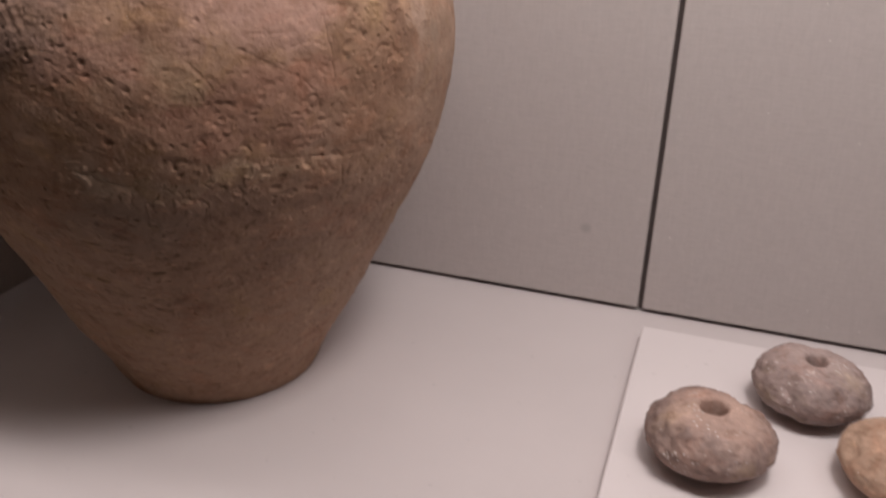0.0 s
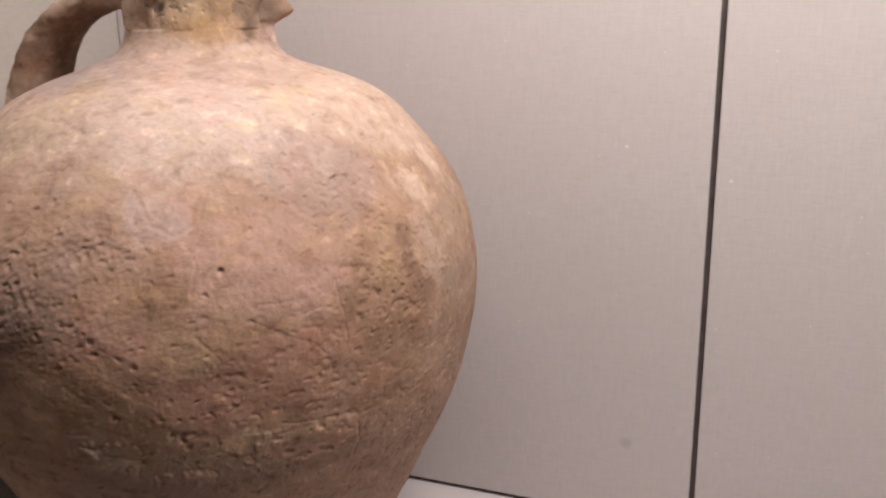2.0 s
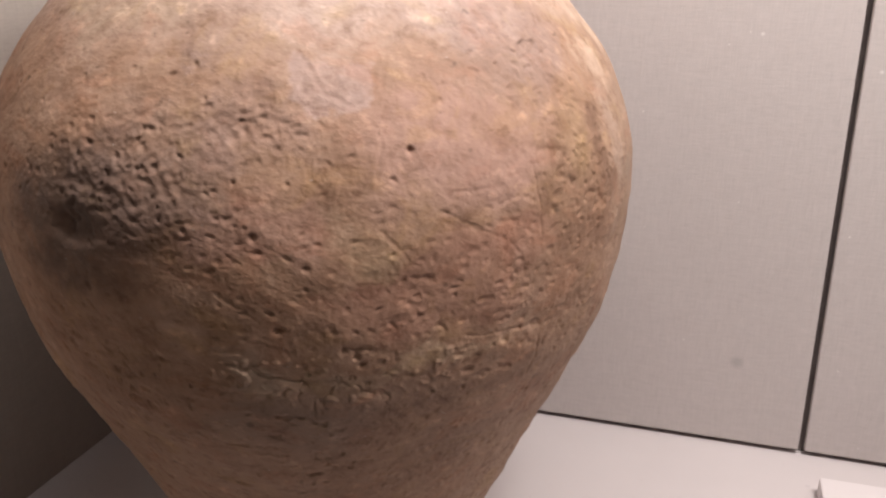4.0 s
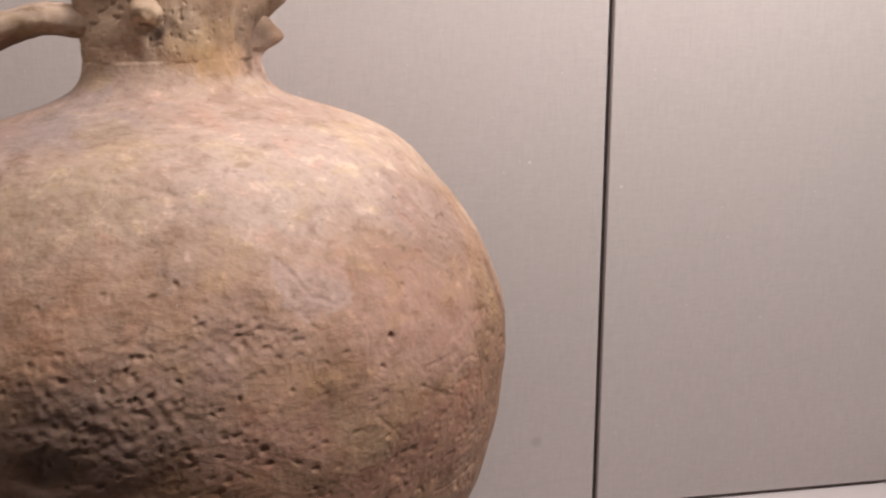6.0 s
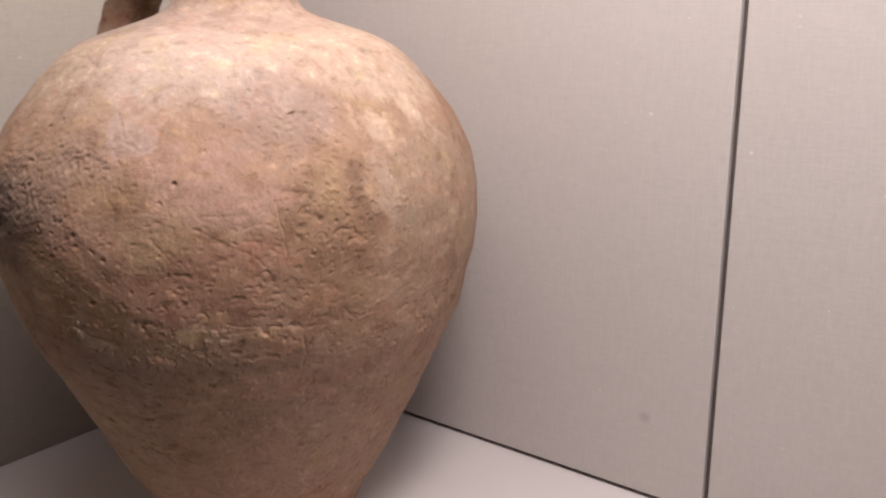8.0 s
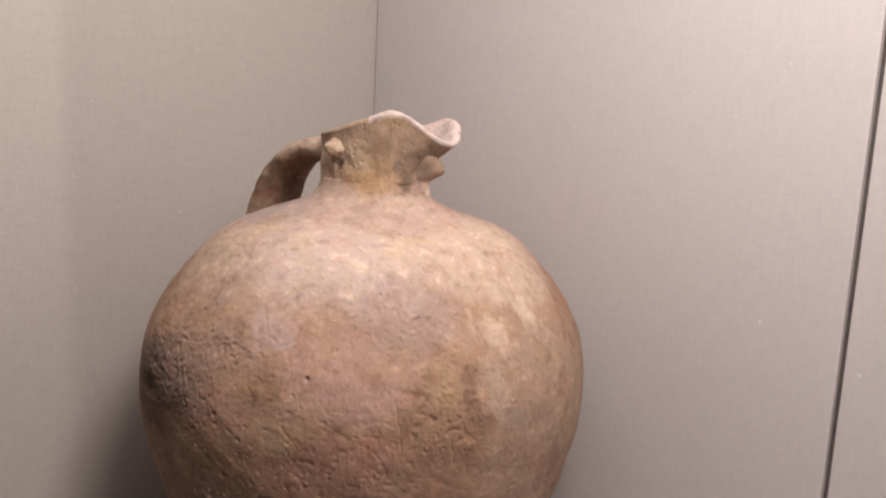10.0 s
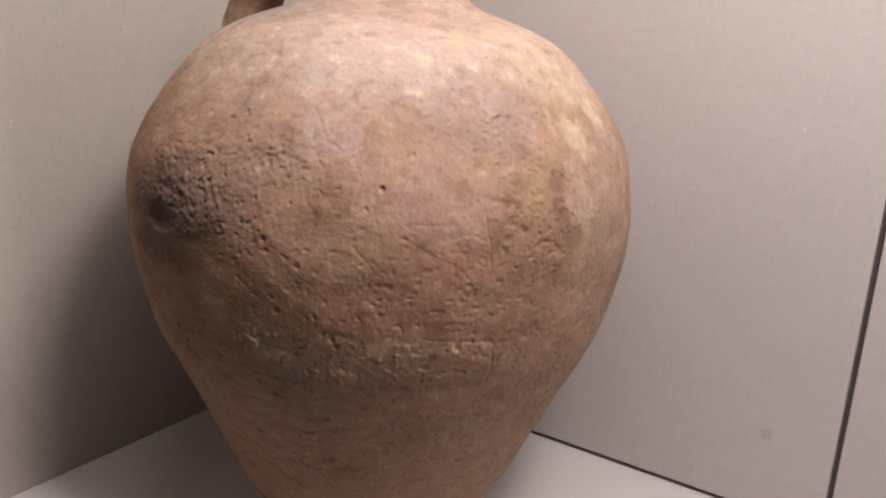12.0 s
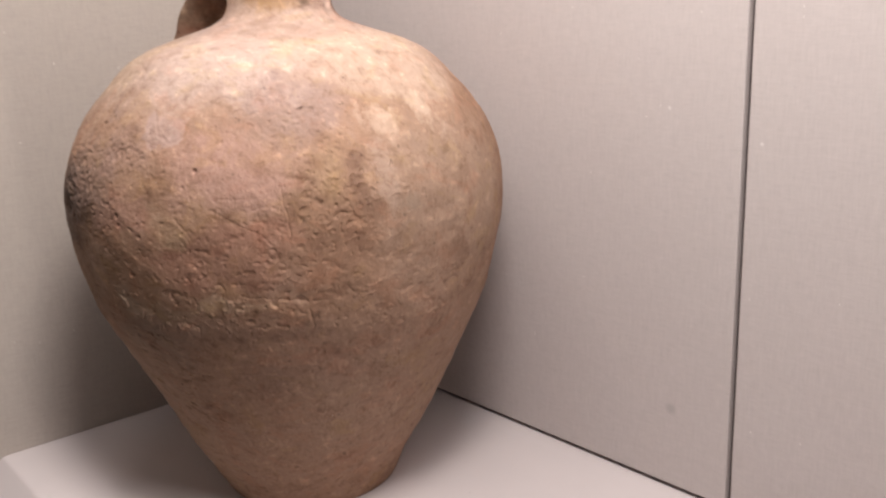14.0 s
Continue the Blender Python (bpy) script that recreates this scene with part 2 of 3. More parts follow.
# stains, slips and shaded hollows: angle, height, half width, half height, softness, colour, amount
STAINS_AND_SHADE = [
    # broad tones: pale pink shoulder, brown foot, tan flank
    (300, 0.335, 0.15, 0.06, 0.40, (0.440, 0.322, 0.270), 0.76),
    (306, 0.306, 0.045, 0.022, 0.45, (0.490, 0.370, 0.318), 0.58),
    (6, 0.306, 0.055, 0.026, 0.40, (0.477, 0.350, 0.268), 0.71),
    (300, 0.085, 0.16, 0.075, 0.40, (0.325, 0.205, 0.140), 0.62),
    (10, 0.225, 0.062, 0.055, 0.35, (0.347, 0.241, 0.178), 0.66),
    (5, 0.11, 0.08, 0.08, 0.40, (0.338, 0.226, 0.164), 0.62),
    # smooth reddish field and the pale mended shield above it
    (314, 0.25, 0.034, 0.022, 0.35, (0.387, 0.235, 0.188), 0.72),
    (299, 0.2725, 0.0135, 0.013, 0.16, (0.405, 0.288, 0.256), 0.62),
    (284, 0.226, 0.03, 0.013, 0.35, (0.342, 0.199, 0.155), 0.51),
    (308, 0.2, 0.04, 0.014, 0.40, (0.329, 0.173, 0.127), 0.51),
    (320, 0.216, 0.024, 0.01, 0.40, (0.351, 0.182, 0.134), 0.47),
    # dark gouged hollows, their brown deepened by the shade of the pits
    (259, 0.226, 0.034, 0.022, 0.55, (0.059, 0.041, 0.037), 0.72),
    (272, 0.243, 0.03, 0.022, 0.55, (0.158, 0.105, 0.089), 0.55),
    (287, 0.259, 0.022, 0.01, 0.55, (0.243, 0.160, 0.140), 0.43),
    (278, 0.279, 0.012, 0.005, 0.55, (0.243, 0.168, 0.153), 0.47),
    # weathered greyish crust on the upper middle
    (331, 0.277, 0.026, 0.013, 0.55, (0.270, 0.186, 0.164), 0.51),
    (322, 0.288, 0.018, 0.006, 0.55, (0.306, 0.222, 0.200), 0.39),
    # ochre and brown field with a clear far edge
    (337, 0.236, 0.026, 0.03, 0.30, (0.257, 0.151, 0.096), 0.55),
    (335, 0.246, 0.012, 0.012, 0.50, (0.378, 0.253, 0.147), 0.30),
    (344, 0.238, 0.008, 0.024, 0.50, (0.180, 0.102, 0.069), 0.55),
    (335, 0.205, 0.022, 0.014, 0.50, (0.243, 0.140, 0.094), 0.43),
    # cream runs on the flank
    (353, 0.272, 0.007, 0.016, 0.45, (0.576, 0.426, 0.323), 0.55),
    (347, 0.28, 0.006, 0.016, 0.50, (0.522, 0.381, 0.292), 0.55),
    (5, 0.277, 0.008, 0.02, 0.45, (0.540, 0.408, 0.312), 0.62),
    (14, 0.27, 0.005, 0.022, 0.50, (0.495, 0.363, 0.282), 0.47),
    (350, 0.246, 0.006, 0.02, 0.50, (0.423, 0.306, 0.241), 0.51),
    (359, 0.262, 0.004, 0.016, 0.50, (0.297, 0.199, 0.148), 0.47),
    (9, 0.252, 0.004, 0.02, 0.50, (0.279, 0.191, 0.139), 0.43),
    (356, 0.232, 0.01, 0.008, 0.50, (0.243, 0.182, 0.137), 0.47),
    (14, 0.214, 0.005, 0.026, 0.50, (0.252, 0.146, 0.100), 0.39),
    # yellow touches and the pale streaks of the rough band
    (303, 0.219, 0.011, 0.01, 0.50, (0.396, 0.266, 0.168), 0.47),
    (297, 0.232, 0.008, 0.006, 0.50, (0.387, 0.266, 0.183), 0.35),
    (313, 0.174, 0.024, 0.0045, 0.50, (0.423, 0.301, 0.208), 0.51),
    (293, 0.172, 0.026, 0.005, 0.50, (0.405, 0.293, 0.210), 0.47),
    (283, 0.176, 0.012, 0.006, 0.50, (0.306, 0.239, 0.178), 0.43),
    (322, 0.16, 0.04, 0.009, 0.50, (0.184, 0.115, 0.086), 0.43),
    (298, 0.156, 0.034, 0.01, 0.50, (0.203, 0.129, 0.098), 0.39),
    (287, 0.147, 0.026, 0.02, 0.50, (0.207, 0.151, 0.117), 0.39),
    (320, 0.118, 0.024, 0.016, 0.55, (0.211, 0.133, 0.099), 0.39),
    (336, 0.13, 0.016, 0.03, 0.50, (0.297, 0.182, 0.130), 0.35),
    # the far shoulder: yellow slip and a mauve-grey shade by the neck
    (256, 0.302, 0.034, 0.016, 0.45, (0.423, 0.310, 0.220), 0.51),
    (248, 0.322, 0.026, 0.007, 0.45, (0.279, 0.217, 0.210), 0.47),
    (228, 0.325, 0.024, 0.009, 0.45, (0.270, 0.217, 0.213), 0.47),
    (275, 0.327, 0.014, 0.004, 0.50, (0.297, 0.230, 0.223), 0.39),
]
JUG_PATCHES = [(on_skin(a, z), (w, w, h), edge, colour, amount) for a, z, w, h, edge, colour, amount in STAINS_AND_SHADE] + [
    # the neck: tan above, rust beside the lug, painted shade under knob and spout
    ((0.0, 0.0, 0.380), (0.08, 0.08, 0.036), 0.5, (0.345, 0.240, 0.165), 0.85),
    ((0.018, -0.026, 0.350), (0.022, 0.020, 0.012), 0.6, (0.36, 0.215, 0.11), 0.7),
    ((-0.020, -0.025, 0.350), (0.018, 0.020, 0.014), 0.5, (0.45, 0.335, 0.25), 0.6),
    ((0.006, -0.030, 0.366), (0.012, 0.014, 0.012), 0.6, (0.44, 0.325, 0.23), 0.7),
    ((0.024, -0.022, 0.372), (0.010, 0.010, 0.016), 0.5, (0.22, 0.135, 0.08), 0.6),
    # dark broken face of the knob, deepened by the shade below it
    ((-0.006, -0.037, 0.3590), (0.0095, 0.0095, 0.0052), 0.4, (0.085, 0.055, 0.042), 0.95),
    # brown lug, then shade under the spout painted beside it
    ((0.050, 0.017, 0.352), (0.014, 0.016, 0.020), 0.4, (0.20, 0.135, 0.090), 0.8),
    ((0.040, -0.006, 0.350), (0.012, 0.014, 0.016), 0.4, (0.15, 0.098, 0.066), 0.8),
]
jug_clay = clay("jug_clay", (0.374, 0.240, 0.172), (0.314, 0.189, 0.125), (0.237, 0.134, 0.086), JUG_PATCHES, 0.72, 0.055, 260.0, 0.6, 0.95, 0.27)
lip_clay = clay("lip_clay", (0.60, 0.485, 0.45), (0.53, 0.425, 0.395), (0.44, 0.345, 0.31), [])
# the lip's pink clay, darkened to hold the shade inside the mouth
throat_clay_shaded = clay("throat_clay_shaded", (0.36, 0.27, 0.25), (0.30, 0.225, 0.205), (0.23, 0.17, 0.15), [])
handle_clay = clay("handle_clay", (0.345, 0.24, 0.175), (0.235, 0.155, 0.108), (0.14, 0.090, 0.063), [
    ((-0.060, -0.004, 0.366), (0.042, 0.03, 0.007), 0.4, (0.44, 0.33, 0.26), 0.75),
    ((-0.115, -0.016, 0.306), (0.018, 0.022, 0.010), 0.4, (0.46, 0.36, 0.29), 0.8),
    ((-0.106, -0.014, 0.326), (0.018, 0.022, 0.012), 0.4, (0.19, 0.105, 0.072), 0.8),
])
# the patch makes a whorl's top paler and pinker than its sides
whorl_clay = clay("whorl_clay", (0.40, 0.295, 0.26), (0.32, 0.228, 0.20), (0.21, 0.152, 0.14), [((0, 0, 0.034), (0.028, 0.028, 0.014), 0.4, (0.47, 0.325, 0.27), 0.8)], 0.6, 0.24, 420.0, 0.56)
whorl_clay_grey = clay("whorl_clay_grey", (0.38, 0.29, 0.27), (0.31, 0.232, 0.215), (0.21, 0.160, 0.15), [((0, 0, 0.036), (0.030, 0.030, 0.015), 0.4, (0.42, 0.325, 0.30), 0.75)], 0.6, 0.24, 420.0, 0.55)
whorl_clay_orange = clay("whorl_clay_orange", (0.52, 0.365, 0.275), (0.45, 0.305, 0.225), (0.36, 0.245, 0.18), [], 0.7, 0.12, 420.0, 0.54)

# ---------------------------------------------------------------- mesh helpers


def part(name, bm, mat, parent=None, label="", smooth=False):
    me = bpy.data.meshes.new(name)
    bm.to_mesh(me)
    bm.free()
    me.materials.append(mat)
    if smooth:
        me.polygons.foreach_set("use_smooth", [True] * len(me.polygons))
    ob = new(name, me)
    if parent is not None:
        ob.parent = parent
    if label:
        ob["label"] = label
    return ob


def grid_part(name, verts, faces, mat, parent=None, label=""):
    me = bpy.data.meshes.new(name)
    me.from_pydata(verts, [], faces)
    me.polygons.foreach_set("use_smooth", [True] * len(me.polygons))
    me.materials.append(mat)
    ob = new(name, me)
    if parent is not None:
        ob.parent = parent
    if label:
        ob["label"] = label
    return ob


def box_bm(lo, hi, bevel=0.0, segments=2):
    bm = bmesh.new()
    bmesh.ops.create_cube(bm, size=1.0)
    for v in bm.verts:
        v.co = Vector(tuple(a + (c + 0.5) * (b - a) for a, b, c in zip(lo, hi, v.co)))
    if bevel:
        bmesh.ops.bevel(bm, geom=bm.edges[:], offset=bevel, segments=segments, affect="EDGES", profile=0.6)
    return bm


def structure(name, lo, hi, mat, label, category, bevel=0.0):
    return tagged(part(name, box_bm(lo, hi, bevel), mat), label, category, kind="structure")


# ---------------------------------------------------------------- the case
XL, YW, XJ, TOP = -0.53, 0.70, -0.08, 1.0
ROOF, XR, YF, LOW = 2.10, 1.25, -0.95, 0.55
GAP = 0.0036

back = tagged(new("wall_back"), "fabric-covered back wall of the display case in two panels", "wall", kind="structure")
part("panel", box_bm((XL + 0.001, YW, TOP + 0.0034), (XJ - GAP / 2, YW + 0.006, ROOF), 0.0012), linen_back, back)
part("panel", box_bm((XJ + GAP / 2, YW, TOP + 0.0034), (XR, YW + 0.006, ROOF), 0.0012), linen_back, back)
structure("wall_back_core", (XL - 0.05, YW + 0.0065, LOW), (XR + 0.05, YW + 0.06, ROOF), gap_lining, "dark backing behind the gaps of the wall panels", "wall")
structure("wall_side", (XL - 0.04, YF, LOW), (XL, YW + 0.012, ROOF), linen_side_shaded, "fabric-covered side wall of the display case", "wall")
structure("wall_far", (XR, YF, LOW), (XR + 0.04, YW + 0.012, ROOF), room_paint, "plain grey closing wall", "wall")
structure("wall_front", (XL - 0.04, YF - 0.04, LOW), (XR + 0.04, YF, ROOF), room_paint, "plain grey wall of the dim room", "wall")
structure("floor", (XL - 0.04, YF - 0.04, LOW - 0.05), (XR + 0.04, YW + 0.06, LOW), room_paint, "plain grey floor before the plinth", "floor")
structure("ceiling", (XL - 0.04, YF - 0.04, ROOF), (XR + 0.04, YW + 0.06, ROOF + 0.04), case_top_paint, "plain closing ceiling over the case", "ceiling")

# unseen plate, added to stop the thin front lamp at a straight edge
structure("added_light_baffle", (XL, 0.4040, 1.84), (XR, 0.4100, ROOF), case_top_paint, "dark plate added out of view to cut the front lamp's light", "baffle")

# plinth with a sloping front
bm = bmesh.new()
prof = [(0.369, TOP), (YW + 0.010, TOP), (YW + 0.010, LOW), (0.250, LOW), (0.250, 0.895)]
ends = [[bm.verts.new((x, y, z)) for y, z in prof] for x in (XL + 0.0006, XR - 0.001)]
bm.faces.new(ends[0]), bm.faces.new(ends[1][::-1])
for i in range(len(prof)):
    j = (i + 1) % len(prof)
    bm.faces.new((ends[0][i], ends[1][i], ends[1][j], ends[0][j]))
bmesh.ops.recalc_face_normals(bm, faces=bm.faces[:])
edge = [e for e in bm.edges if all(abs(v.co.y - 0.369) < 1e-4 for v in e.verts)]
bmesh.ops.bevel(bm, geom=edge, offset=0.002, segments=3, affect="EDGES", profile=0.5)
tagged(part("plinth", bm, plinth_paint), "white painted display plinth with a sloping front edge", "plinth", kind="structure")

tagged(part("tile", box_bm((-0.0735, 0.384, TOP + 0.0003), (0.42, 0.658, TOP + 0.012), 0.0014), tile_paint),
       "thin raised white display tile lying on the plinth", "tile")

# ---------------------------------------------------------------- the jug
AX, AY = -0.337, 0.540
SPOUT = radians(25)
jug = tagged(new("jug"), "large pitted terracotta jug with a strap handle and pinched spout", "jug")
jug.location = (AX, AY, TOP)


def smooth_curve(zs, pairs, width):
    zp, rp = zip(*pairs)
    fine = np.linspace(zp[0], zp[-1], 700)
    y = np.interp(fine, zp, rp)
    k = np.exp(-0.5 * (np.arange(-3 * width, 3 * width + 1) / width) ** 2)
    y = np.convolve(np.pad(y, 3 * width, mode="reflect", reflect_type="odd"), k / k.sum(), "valid")
    return np.interp(zs, fine, y)


SEG, ROWS_BODY, ROWS_NECK = 1240, 540, 60
# the angles lie closer together on the side that faces the front
az = np.radians(np.r_[np.linspace(42, 222, 140, endpoint=False), np.linspace(222, 402, SEG - 140, endpoint=False)])
zs = np.linspace(0.0, 0.345, ROWS_BODY)
rs = np.where(zs < 0.29, smooth_curve(zs, PROFILE, 16), smooth_curve(zs, PROFILE, 7))
rs = np.convolve(np.pad(rs, 4, mode="reflect", reflect_type="odd"), np.ones(9) / 9, "valid")


def fold(a):
    return (a + np.pi) % (2 * np.pi) - np.pi


def field(scale, seed, squash=1.0):
    """Smooth random field over the jug's skin, about -1 to 1."""
    out = np.empty((ROWS_BODY, SEG))
    off = Vector((seed * 7.3, seed * 3.1, seed * 5.7))
    for j in range(ROWS_BODY):
        r, z = rs[j] * scale, zs[j] * scale * squash
        for i in range(SEG):
            out[j, i] = noise.noise(Vector((r * cos_az[i], r * sin_az[i], z)) + off)
    return out


cos_az, sin_az = np.cos(az), np.sin(az)
A, Z = np.meshgrid(az, zs)
skin = 0.0016 * field(9, 1) + 0.0010 * field(26, 2) + 0.0006 * field(75, 3, 1.0)
# faint finger-drawn rings round the lower body
skin += 0.00018 * np.sin(Z * 420 + 2.0 * np.sin(A * 2)) * np.clip((0.20 - Z) / 0.1, 0, 1)


def dent(a0, z0, depth, wide, high, lean=0.0):
    """Press a small oval hollow into the skin: angle in degrees, height, depth and half sizes in metres."""
    j0 = int(np.interp(z0, zs, np.arange(ROWS_BODY)))
    r = rs[j0]
    reach = 2.6 * max(wide, high)
    js = np.arange(*np.searchsorted(zs, (z0 - reach, z0 + reach)))
    ii = np.arange(*np.searchsorted(az, (radians(a0) - reach / r, radians(a0) + reach / r)))
    if not len(js) or not len(ii):
        return
    U, V = np.meshgrid((az[ii] - radians(a0)) * r, zs[js] - z0)
    c, s = math.cos(lean), math.sin(lean)
    g = np.exp(-(((U * c + V * s) / wide) ** 2 + ((V * c - U * s) / high) ** 2) ** 1.5)
    skin[np.ix_(js, ii)] -= depth * g


def crack(points, depth, wide):
    for (a0, z0), (a1, z1) in zip(points, points[1:]):
        steps = max(2, int(math.hypot(radians(a1 - a0) * 0.14, z1 - z0) / 0.0005))
        drift = [0.0, 0.0]
        for k in range(steps):
            f = k / steps
            drift = [drift[0] * 0.9 + random.uniform(-0.12, 0.12), drift[1] * 0.9 + random.uniform(-0.0003, 0.0003)]
            dent(a0 + (a1 - a0) * f + drift[0], z0 + (z1 - z0) * f + drift[1], depth * 0.42 * random.uniform(0.5, 1.0), wide, wide)


random.seed(11)


def pits(count, angle, height, depth, wide, high, lean=0.4):
    """Scattered pits; angle and height are (centre, spread) of a bell or (low, high, 0) of an even spread."""
    for _ in range(count):
        a0 = random.gauss(*angle) if len(angle) == 2 else random.uniform(*angle[:2])
        z0 = random.gauss(*height) if len(height) == 2 else random.uniform(*height[:2])
        dent(a0, z0, 0.85 * random.uniform(*depth), random.uniform(*wide), random.uniform(*high), random.uniform(-lean, lean))


def bell_at(a0, z0, wide, high):
    return np.exp(-(((A - radians(a0)) * np.degrees(1) / wide) ** 2 + ((Z - z0) / high) ** 2))


# gouged and weathered zones, with ragged hollows
gouged = np.clip(1.0 * bell_at(268, 0.243, 13, 0.023) + 0.75 * bell_at(287, 0.261, 8, 0.009) + 0.5 * bell_at(278, 0.279, 6, 0.004), 0, 1)
worn = np.clip(1.0 * bell_at(331, 0.276, 12, 0.012) + 0.9 * bell_at(339, 0.234, 12, 0.028) + 0.8 * bell_at(296, 0.172, 28, 0.011)
               + 0.35 * bell_at(312, 0.212, 22, 0.020) + 0.60 * np.clip((0.20 - Z) / 0.04, 0, 1) + 0.07, 0, 1)
calm = 1 - np.clip(0.85 * bell_at(300, 0.272, 8, 0.016) + 0.75 * bell_at(313, 0.250, 12, 0.015) + 0.6 * bell_at(290, 0.215, 10, 0.012), 0, 0.9)
tiny = field(330, 6, 1.2)
mid_field = field(150, 7, 1.6)
broad = field(58, 5, 1.4)
ragged = 0.55 * mid_field + 0.42 * tiny + 0.35 * broad
skin -= 0.0030 * np.clip(ragged - 0.15, 0, 0.30) * gouged
skin += 0.0008 * (mid_field + 0.8 * tiny + 0.5 * broad) * gouged
skin -= 0.0036 * np.clip(ragged - 0.20, 0, 0.25) * worn * calm
skin -= 0.0016 * np.clip(tiny - 0.38, 0, 0.3) * calm
# thin wandering creases
wander = field(52, 8, 1.2) + 0.45 * tiny * 0.5
crease = np.clip(1 - np.abs(wander) / 0.05, 0, 1) * np.clip(field(20, 9) * 2.5 + 0.1, 0, 1)
skin -= 0.0005 * crease * (0.4 + worn) * calm
# raised crumbs of crust
skin += 0.0022 * np.clip(0.7 * tiny - 0.4 * broad - 0.24, 0, 0.25) * (0.35 + worn) * calm
pits(110, (268, 11), (0.243, 0.015), (0.0003, 0.0011), (0.0006, 0.0016), (0.0005, 0.0012), 0.9)
pits(24, (274, 9), (0.222, 0.007), (0.0003, 0.0008), (0.0008, 0.0020), (0.0005, 0.0010), 0.3)
pits(34, (286, 5), (0.260, 0.006), (0.0003, 0.0008), (0.0008, 0.0018), (0.0006, 0.0011))
pits(120, (339, 7), (0.230, 0.018), (0.0003, 0.0009), (0.0005, 0.0009), (0.0005, 0.0008))
pits(110, (225, 400, 0), (0.165, 0.30, 0), (0.0002, 0.0006), (0.0005, 0.0011), (0.0005, 0.0007), 0.6)
pits(34, (280, 335, 0), (0.185, 0.232, 0), (0.0003, 0.0008), (0.0007, 0.0018), (0.0005, 0.0008), 0.7)
pits(60, (225, 400, 0), (0.02, 0.19, 0), (0.0002, 0.0004), (0.0007, 0.0024), (0.0005, 0.0009), 0.4)
pits(60, (2, 9), (0.240, 0.022), (0.0003, 0.0008), (0.0005, 0.0010), (0.0006, 0.0014), 0.3)
pits(70, (331, 9), (0.276, 0.007), (0.0003, 0.0008), (0.0007, 0.0020), (0.0005, 0.0009), 0.4)
pits(40, (312, 14), (0.192, 0.007), (0.0003, 0.0009), (0.0007, 0.0020), (0.0005, 0.0010), 0.5)
crack([(311, 0.230), (314, 0.2255), (317.7, 0.2205), (321, 0.216), (323.7, 0.2098)], 0.0007, 0.00045)
crack([(312, 0.236), (315, 0.2355), (318, 0.236)], 0.0006, 0.0005)
crack([(321, 0.300), (323.7, 0.2973), (327, 0.301), (329, 0.304)], 0.0006, 0.0005)
crack([(311, 0.289), (316, 0.287), (321, 0.289), (326, 0.287)], 0.0006, 0.0006)
crack([(337, 0.262), (340, 0.259), (344, 0.257), (347, 0.247), (346.5, 0.232)], 0.0004, 0.0006)
crack([(326, 0.242), (326.5, 0.230), (327, 0.214)], 0.0008, 0.00045)
crack([(302, 0.226), (304, 0.221), (306, 0.214)], 0.0005, 0.0006)
crack([(315, 0.1805), (321, 0.178), (329, 0.1756)], 0.0008, 0.0005)
crack([(280, 0.178), (286, 0.172), (293, 0.168)], 0.0007, 0.0007)
crack([(281, 0.204), (284, 0.199), (286, 0.193)], 0.0003, 0.0006)
crack([(250, 0.306), (256, 0.309), (270, 0.307), (279, 0.303)], 0.0006, 0.0008)
crack([(292, 0.283), (296, 0.270), (300, 0.2655), (304, 0.270), (306, 0.281)], 0.0003, 0.0010)
crack([(306, 0.268), (303, 0.255), (302, 0.242)], 0.0003, 0.0008)
crack([(330, 0.170), (331, 0.160), (330, 0.150)], 0.0007, 0.0007)
crack([(352, 0.137), (355, 0.128), (356, 0.118)], 0.0007, 0.0008)
dent(307.0, 0.251, 0.0020, 0.0012, 0.0012)
dent(288.5, 0.191, 0.0014, 0.0018, 0.0014)
dent(260, 0.224, 0.003, 0.010, 0.006)
skin *= np.clip((zs[:, None] - 0.002) / 0.01, 0, 1) * np.clip((0.345 - zs[:, None]) / 0.02, 0.15, 1)

F = fold(az - SPOUT)
ca, sa = np.abs(np.cos(F)), np.abs(np.sin(F))
oval = 0.037 * 0.0275 / np.sqrt((0.0275 * ca) ** 2 + (0.037 * sa) ** 2)
lean_in = (oval - 0.037)
verts, faces = [], []
for j in range(ROWS_BODY):
    t = np.clip((zs[j] - 0.306) / 0.026, 0, 1)
    t = t * t * (3 - 2 * t)
    r = rs[j] + lean_in * t + skin[j]
    verts += zip((r * cos_az).tolist(), (r * sin_az).tolist(), np.full(SEG, zs[j]).tolist())
# the lip by angle: height and reach; two lobes with the low pouring edge between them
LIP = [(22, 0.3692, 0.0565), (32, 0.3720, 0.0575), (44, 0.3830, 0.0560), (54, 0.3850, 0.0505), (70, 0.3790, 0.0425), (100, 0.3760, 0.0340), (130, 0.3765, 0.0310),
       (160, 0.3720, 0.0345), (205, 0.3705, 0.0390), (240, 0.3725, 0.0330), (275, 0.3770, 0.0295), (310, 0.3830, 0.0305), (335, 0.3882, 0.0345), (349, 0.3875, 0.0375),
       (362, 0.3800, 0.0430), (372, 0.3725, 0.0500)]
loop = np.array(LIP + [(a + 360, z, r) for a, z, r in LIP] + [(a + 720, z, r) for a, z, r in LIP])
grid = np.arange(22, 1000, 0.5)
bell = np.exp(-0.5 * (np.arange(-30, 31) / 9.0) ** 2)
bell /= bell.sum()
around = np.degrees(az) % 360 + 360
